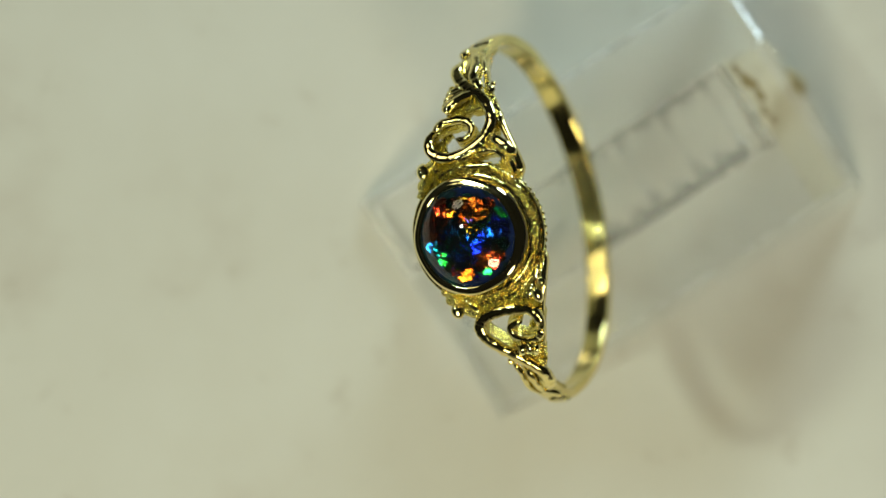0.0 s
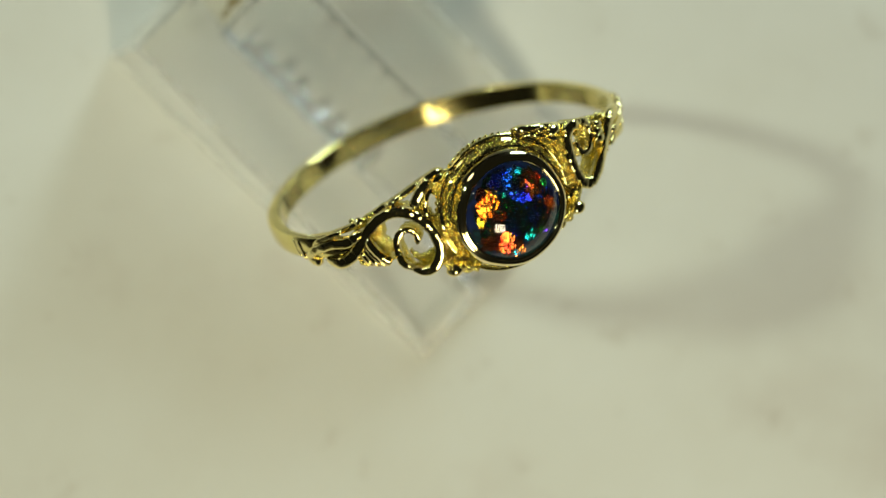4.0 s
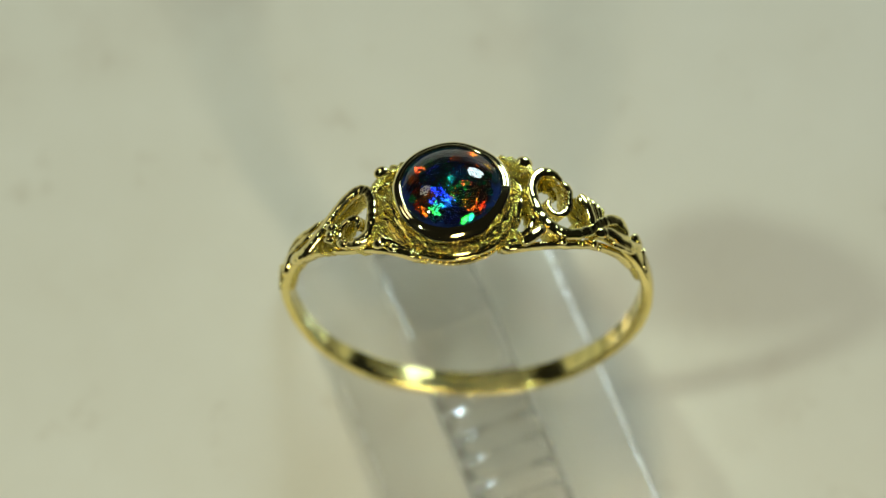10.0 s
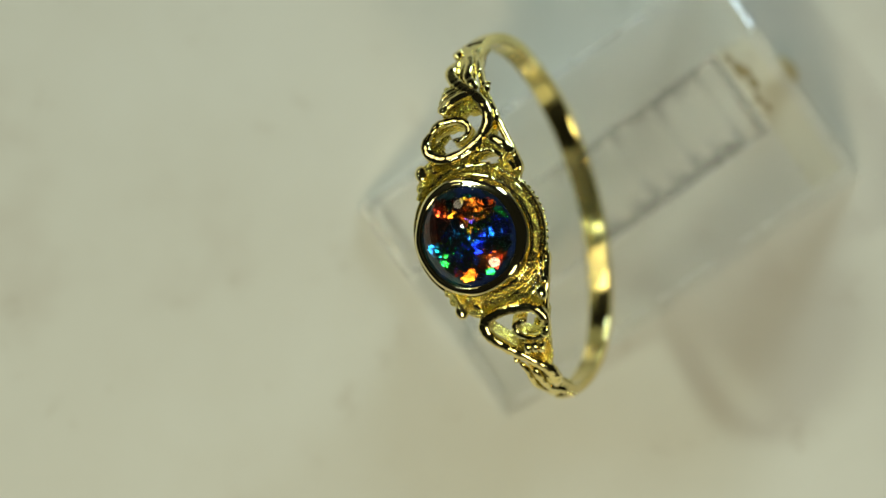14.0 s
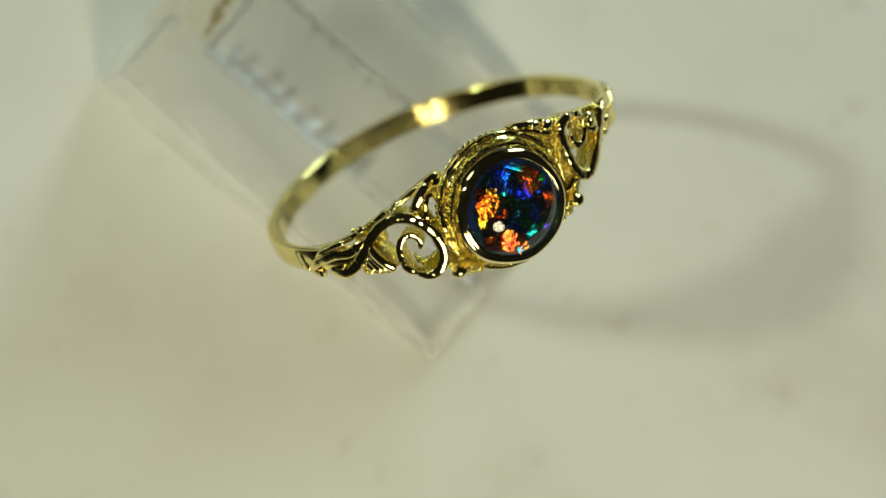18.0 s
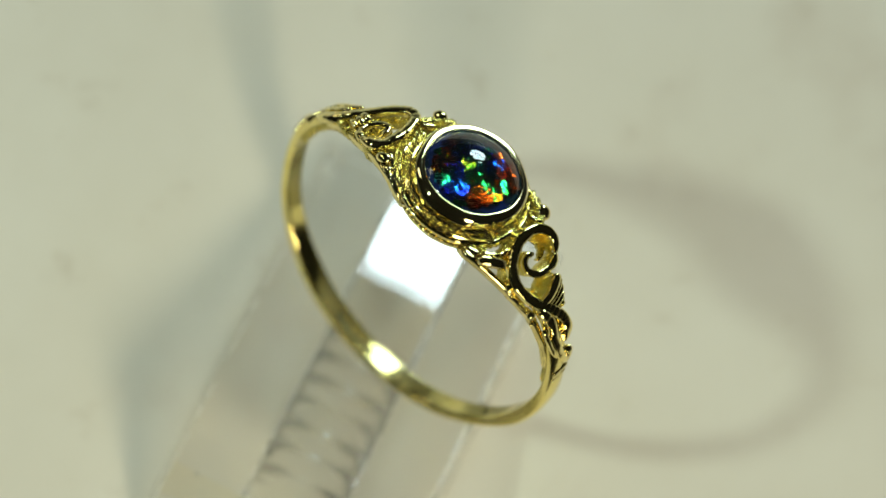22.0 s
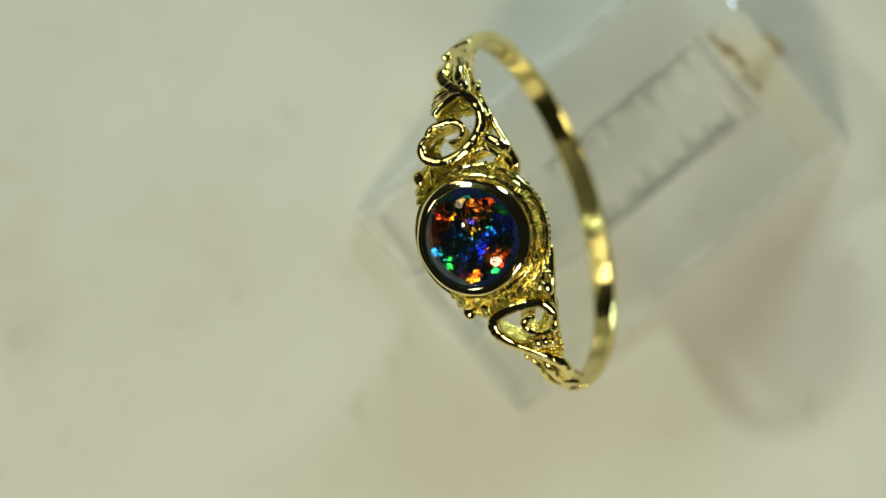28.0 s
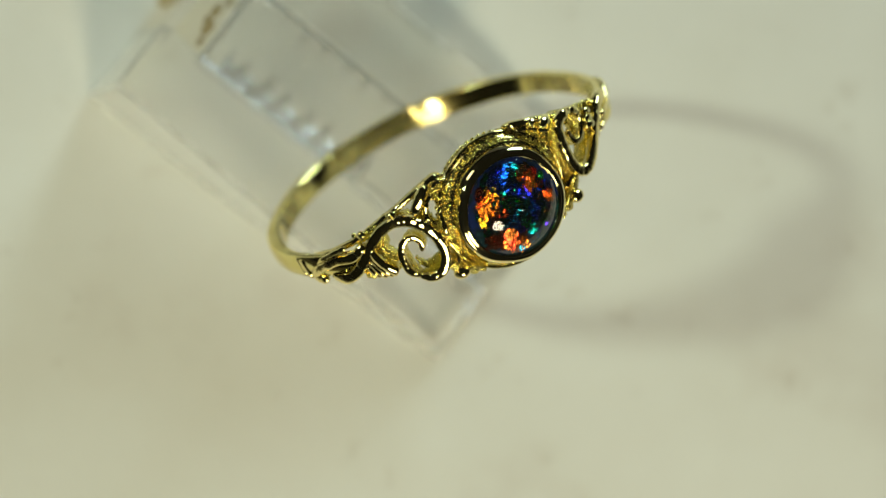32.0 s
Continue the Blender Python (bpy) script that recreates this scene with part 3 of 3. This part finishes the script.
# shoulders: one scroll design on both sides, half a turn apart about the stone;
# offsets of the second side are given in its own turned space
def shoulder(side):
    first = side > 0

    def c(knots):
        return [(side * k[0], side * k[1], *k[2:]) for k in knots]

    def piece(name, build, material=GOLD_WIRE, label="", rough=0.03):
        bm = bmesh.new()
        build(bm)
        roughen(bm, rough, 0.5)
        roughen(bm, rough * 0.5, 0.16)
        return part(name, bm, material, ring, label)

    def bead(phi, y, r, stretch=(1, 1, 1), lift=-0.2, material=GOLD_WIRE):
        piece("bead", lambda b: ball(b, on(side * phi, side * y, lift=lift - max(0.0, 28.5 - phi) * 0.045), r, stretch, 3, Matrix.Rotation(radians(side * phi), 4, "Y")), material)

    def grains(b, poly, count, lift, low=0.05, high=0.10, gaps=()):
        xs, ys = [p[0] for p in poly], [p[1] for p in poly]
        done = 0
        while done < count:
            p = (random.uniform(min(xs), max(xs)), random.uniform(min(ys), max(ys)))
            if inside(p, poly) and not any(inside(p, g) for g in gaps):
                ball(b, on(side * p[0], side * p[1], lift=lift - max(0.0, 28.5 - p[0]) * 0.085 + random.uniform(-0.05, 0.05)), random.uniform(low, high), detail=1)
                done += 1

    # stem that sweeps round the opening into the scroll
    if first:
        stem = [(70, 0.36), (67.5, 0.52), (64, 0.58), (60.5, 0.36), (57.5, 0.0), (54.5, -0.45), (51, -1.0), (46.5, -1.47), (42, -1.70), (38.5, -1.62), (34.6, -1.3), (31.2, -0.7), (29.2, 0.0), (29.0, 0.7), (30.4, 1.32), (33.3, 1.72), (37, 1.78), (40.6, 1.52)]
        curl = [(40.6, 1.52), (43.3, 1.05), (43.9, 0.35), (43.0, -0.2), (40.5, -0.52), (37.7, -0.48), (36.1, -0.1), (36.8, 0.35)]
    else:
        stem = [(72, 0.55), (68, 0.85), (64, 1.02), (60, 0.98), (54.4, 0.52), (48.3, -0.15), (42, -0.78), (37.5, -1.0), (34.2, -0.80), (31.8, -0.15), (31.2, 0.6), (31.5, 1.3), (33.0, 1.98), (37.6, 2.27), (41.2, 2.15)]
        curl = [(41.2, 2.15), (44.4, 1.85), (45.6, 1.3), (44.6, 0.75), (41.8, 0.45), (39.0, 0.52), (37.8, 0.85), (38.6, 1.15)]
    piece("scroll", lambda b: wire(b, c(stem), 0.33, deep=0.8, steps=6, taper=0.85, power=0.6), label="polished gold scroll stem")
    piece("scroll_wall", lambda b: wire(b, c(stem[3:]), 0.22, lift=-0.72, deep=2.6, steps=4, sides=10, wob=0.1), GOLD_CAST, rough=0.05)
    curl_top = [(p[0], p[1], -0.17 - 0.03 * k) for k, p in enumerate(curl)]
    piece("curl", lambda b: wire(b, c(curl_top), 0.23, deep=0.85, steps=7, taper=0.72, power=0.65), label="polished gold curl of the scroll")
    piece("curl_wall", lambda b: wire(b, c([(p[0], p[1], -0.62 - 0.03 * k) for k, p in enumerate(curl)]), 0.19, deep=2.4, steps=5, sides=10, wob=0.12), GOLD_CAST, rough=0.05)
    # gold floor of the scroll, between its turns
    rim = [(30.8, 0.9), (32.0, 1.5), (35, 1.65), (38, 1.55), (41, 1.1), (41.5, 0.7), (39.5, 1.05), (36.5, 1.15), (34, 0.95)] if first else [(33.5, 1.3), (34.5, 2.0), (38, 2.15), (42, 1.85), (43.6, 1.35), (42.2, 1.3), (40, 1.75), (37, 1.7), (35.5, 1.4)]
    piece("scroll_floor", lambda b: (plate(b, rim, [], side, lift=-0.75, thick=0.35, step=(0.6, 0.08)), grains(b, rim, 22, -0.72)), GOLD_CAST, "granulated gold floor of the scroll", rough=0.05)

    # lower rail along the near edge, with its cells
    if first:
        rail = [(20.3, -2.92, -1.3), (23, -2.98, -1.0), (28, -2.84), (34, -2.5), (40, -2.15), (46, -1.85), (52, -1.48), (58, -1.12), (64, -0.85), (72, -0.52), (82, -0.30)]
    else:
        rail = [(15, 3.32, -1.5), (18, 3.28, -1.15), (22, 3.12, -0.9), (28, 2.82), (34, 2.46), (40, 2.16), (46, 1.88), (52, 1.50), (58, 1.12), (64, 0.80), (72, 0.45), (82, 0.30)]
    piece("edge_rail", lambda b: wire(b, c(rail), 0.19, lift=-0.80, deep=1.5, steps=5), label="gold edge rail of the shoulder")
    if first:
        # web beside the stone, pierced once by a round hole and once by a slit
        web = [(19.5, -2.7), (22.5, -2.88), (27, -2.75), (32, -2.2), (34, -1.5), (31, -0.8), (29, 0.0), (28.8, 0.7), (30, 1.35), (28.5, 2.05), (24, 2.4), (19, 2.75), (17, 2.6), (23, 1.6), (24.6, 0.2), (23.5, -1.2), (20, -2.4)]
        holes = [[(25.9, -1.9), (28.9, -1.85), (29.9, -1.3), (28.6, -0.7), (26.0, -0.85)], [(26.6, 0.75), (28.0, 0.7), (28.3, 1.25), (27.0, 1.3)]]
        piece("web_plate", lambda b: plate(b, web, holes, side, lift=-0.66, step=(0.55, 0.075)), GOLD_CAST, "pitted cast gold web", rough=0.05)
        ridge = [((24.8, -1.5), (25.6, -0.7), (26.0, 0.2)), ((25.8, -2.3), (28.5, -1.95), (30.3, -1.35), (29.8, -0.8)), ((25.8, 1.45), (27.0, 1.6), (28.6, 1.5)), ((21, -2.7), (23, -2.65), (25.2, -2.5))]
        cell = [(31, -2.45), (36, -2.2), (41, -1.95), (47, -1.68), (53, -1.2), (57.5, -0.75), (60, -0.9), (52, -1.55), (46, -1.95), (40, -2.25), (34, -2.6), (30, -2.75)]
        piece("rail_plate", lambda b: plate(b, cell, [[(33.2, -2.5), (36.2, -2.32), (37.4, -2.12), (34, -2.28)]], side, lift=-0.66, step=(0.6, 0.07)), GOLD_CAST, "pitted cast gold filling", rough=0.05)
        gravel = [(48, -1.72), (53.5, -1.25), (55, -1.35), (50.5, -1.7)]
        piece("oval_bead", lambda b: wire(b, c([(34.0, -1.70, -0.22), (31.8, -2.10, -0.12), (29.2, -2.55, -0.12), (26.2, -3.0, -0.25)]), 0.30, deep=0.85, steps=6, swell=0.6), label="long polished gold bead")
        bead(42.0, -2.08, 0.20, (1.5, 0.9, 0.9), -0.38)
        bead(54.6, -1.45, 0.24, (1.1, 1, 0.9), -0.32)
        bead(57.6, -1.52, 0.14, lift=-0.4)
        bead(26.6, 2.24, 0.37, (1.25, 1, 0.9), -0.3)
        bead(22.2, 2.58, 0.33, (1.1, 1, 0.9), -0.55, GOLD_CAST)
        bead(19.4, 2.76, 0.25, (1, 1, 1), -0.6, GOLD_CAST)
        bead(24.6, 1.75, 0.2, (1.2, 1, 0.8), -0.55, GOLD_CAST)
        for phi, y, r in ((57.3, 0.66, 0.23), (58.6, 0.42, 0.17), (56.4, 0.86, 0.15), (55.9, 0.55, 0.16)):
            bead(phi, y, r, lift=-0.28, material=GOLD_CAST)
        # leaf of four ridged lobes
        lobes = (((53.2, -0.62), (51.2, -0.1), (48.8, 0.48), (46.9, 0.88), 0.25), ((54.6, -0.40), (52.6, 0.1), (50.6, 0.6), (48.9, 0.98), 0.15),
                 ((55.8, -0.18), (54.0, 0.22), (52.4, 0.62), (51.0, 0.98), 0.13), ((56.8, 0.02), (55.4, 0.3), (54.2, 0.6), (53.3, 0.88), 0.11))
        filler = [(47.6, -1.05), (52.8, -0.75), (51.8, -0.2), (49.6, 0.3), (47.0, 0.35), (45.2, 0.6), (44.6, 0.3), (46.5, 0.1), (48.8, -0.3)]
        under = [(46.5, 0.85), (53.5, 0.95), (58, 0.5), (57.5, -0.1), (53.5, -0.65), (50.5, 0.1)]
    else:
        web = [(14, 3.1), (20, 3.1), (26, 2.8), (31, 2.4), (32.4, 1.7), (31, 1.1), (31, 0.4), (32, -0.3), (34, -0.95), (31, -1.55), (27, -2.0), (22, -2.45), (17, -2.5), (22, -1.6), (24, -0.2), (23, 1.2), (19.5, 2.3)]
        holes = []
        piece("web_plate", lambda b: plate(b, web, holes, side, lift=-0.66, step=(0.55, 0.075)), GOLD_CAST, "pitted cast gold web", rough=0.05)
        ridge = [((24.4, 0.8), (25.2, 0.1), (25.8, -0.8)), ((18, 2.95), (22, 2.75), (26, 2.35), (29.5, 1.9)), ((26.5, -1.2), (29, -0.9), (31.5, -0.75))]
        cell = [(32, 2.3), (37, 2.25), (43, 2.0), (48, 1.65), (54, 1.2), (58, 0.9), (60, 1.0), (52, 1.6), (46, 1.95), (40, 2.25), (34, 2.55)]
        piece("rail_plate", lambda b: plate(b, cell, [], side, lift=-0.66, step=(0.6, 0.07)), GOLD_CAST, "pitted cast gold filling", rough=0.05)
        gravel = [(19, 2.9), (24, 2.6), (29, 2.1), (27, 1.3), (24.5, 1.9)]
        bead(28.2, 2.62, 0.33, (1.5, 0.9, 0.9), -0.3)
        bead(24.0, 2.95, 0.22, (1.3, 1, 0.9), -0.35)
        bead(29.0, -1.90, 0.35, (1.3, 1, 0.9), -0.3)
        bead(25.4, -2.22, 0.30, (1.1, 1, 0.9), -0.55, GOLD_CAST)
        bead(22.2, -2.48, 0.27, lift=-0.6, material=GOLD_CAST)
        bead(55.6, -0.42, 0.20, (1.3, 1, 0.9), -0.5)
        bead(51.5, -0.62, 0.16, (1.5, 1, 0.9), -0.55)
        for phi, y, r in ((57.6, 1.22, 0.2), (55.8, 1.42, 0.18)):
            bead(phi, y, r, lift=-0.32, material=GOLD_CAST)
        lobes = (((50.2, 0.45), (48.6, 0.62), (47.0, 0.72), (45.8, 0.74), 0.19), ((51.0, 0.80), (49.2, 0.98), (47.6, 1.10), (46.3, 1.14), 0.17), ((51.4, 1.15), (49.8, 1.32), (48.4, 1.46), (47.2, 1.54), 0.16))
        filler = [(47.0, 0.2), (54, 0.75), (59.5, 1.1), (57, 1.45), (52, 1.7), (47.5, 1.85), (46, 1.3)]
        under = [(46.2, 0.35), (50, 0.5), (54, 0.85), (52, 1.4), (48, 1.65), (46.4, 1.2)]
    tie = [(29.8, 1.3, -0.4), (27.6, 1.9, -0.5), (24.5, 2.25, -0.7), (21, 2.6, -0.9), (18.0, 2.95, -1.1)] if first else [(32.2, -0.6, -0.4), (30.6, -1.25, -0.5), (28, -1.7, -0.55), (25, -2.0, -0.7), (22, -2.28, -0.9), (18.6, -2.55, -1.1)]
    piece("web_wire", lambda b: wire(b, c(tie), 0.24, deep=1.3, steps=5, sides=12, wob=0.12), GOLD_CAST, rough=0.06)
    for path in ridge:
        piece("web_wire", lambda b: wire(b, c([(k[0], k[1], -0.42 - max(0.0, 28.5 - k[0]) * 0.07) for k in path]), 0.14, deep=1.2, steps=5, sides=12, wob=0.12), GOLD_WIRE, rough=0.04)
    piece("granulation", lambda b: (grains(b, web, 130, -0.56, 0.06, 0.13, holes), grains(b, gravel, 20, -0.5, 0.07, 0.14)), GOLD_CAST, "gold granules between the wires", rough=0.05)
    piece("leaf_plate", lambda b: (plate(b, filler, [], side, lift=-0.45, step=(0.6, 0.08)), grains(b, filler, 34, -0.36, 0.06, 0.13)), GOLD_CAST, "granulated gold filling beside the leaf", rough=0.05)
    piece("leaf_plate", lambda b: plate(b, under, [], side, lift=-0.3, step=(0.6, 0.08)), GOLD_CAST, rough=0.04)

    def leaf(b):
        for p, q, r, s, w in lobes:
            wire(b, c([(*p, -0.24), (*q, 0.0), (*r, 0.05), (*s, -0.12)]), w, deep=1.1, steps=6, sides=12)
    piece("leaf", leaf, label="small gold leaf with ridges")

    # waved ornament running into the band
    if first:
        waves = (([(54.5, -0.98), (56.8, -0.68), (60.3, -0.45), (65.8, -0.42), (71, -0.2), (75.0, 0.08), (76.6, 0.38), (74.6, 0.58), (72.4, 0.52)], 0.29, 0.9),
                 ([(61, -1.05), (65, -0.88), (69, -0.68), (72, -0.5), (74, -0.2)], 0.15, 0.9))
        bars = ((79.4, 0.02, 0.55), (82.0, -0.02, 0.55), (84.6, 0.0, 0.5), (87, -0.05, 0.42))
        base = [(53, -0.6), (58, -0.25), (63, -0.1), (69, 0.0), (75, 0.0), (81, 0.05), (90, 0.0)]
        slots = [(60.5, -0.1), (66, -0.05), (69, 0.1), (67, 0.3), (62, 0.2)]
    else:
        waves = (([(58, 0.35), (62, 0.30), (66.5, 0.28), (70.2, 0.30), (73.5, 0.62), (76.0, 0.72), (77.2, 0.45)], 0.22, 0.9),
                 ([(54, -0.15), (58, -0.05), (62, -0.12), (66, -0.2), (70, -0.12), (73, 0.1)], 0.15, 1.0))
        bars = ((78.6, 0.35, 0.45), (81.4, 0.35, 0.45), (84.2, 0.3, 0.42), (87, 0.25, 0.4))
        base = [(53, 0.45), (58, 0.45), (63, 0.42), (69, 0.35), (75, 0.3), (81, 0.2), (90, 0.05)]
        slots = [(61, 0.5), (66, 0.5), (70, 0.55), (67, 0.75), (62, 0.72)]
    for path, r, taper in waves:
        piece("wave", lambda b: wire(b, c(path), r, lift=-0.1, deep=0.9, taper=taper), label="waved gold ridge", rough=0.012)
    for k, (p, y, half) in enumerate(bars):
        piece("cross_ridge", lambda b: wire(b, c([(p + 1.2, y - half), (p + 0.3, y - 0.1), (p - 0.6, y + half)]), 0.15 - 0.018 * k, lift=0.0 - 0.02 * k, deep=0.9, steps=4, sides=10), rough=0.012)
    piece("shoulder_floor", lambda b: (wire(b, c(base), 0.46, lift=-0.62, deep=0.75, steps=5), grains(b, slots, 10, -0.28)), GOLD_CAST, rough=0.05)


shoulder(1)
shoulder(-1)

# ---- turning ----

def motions():
    for thing, base in ((turntable, Matrix()), (stand, STAND_POSE), (ring, RING_POSE)):
        walk(thing, [(t, pose(0, 0, 0, 0, 0, START + RATE * t + 2.0 * clamp((t - 14) / 3)) @ base) for t in range(33)])


motions()
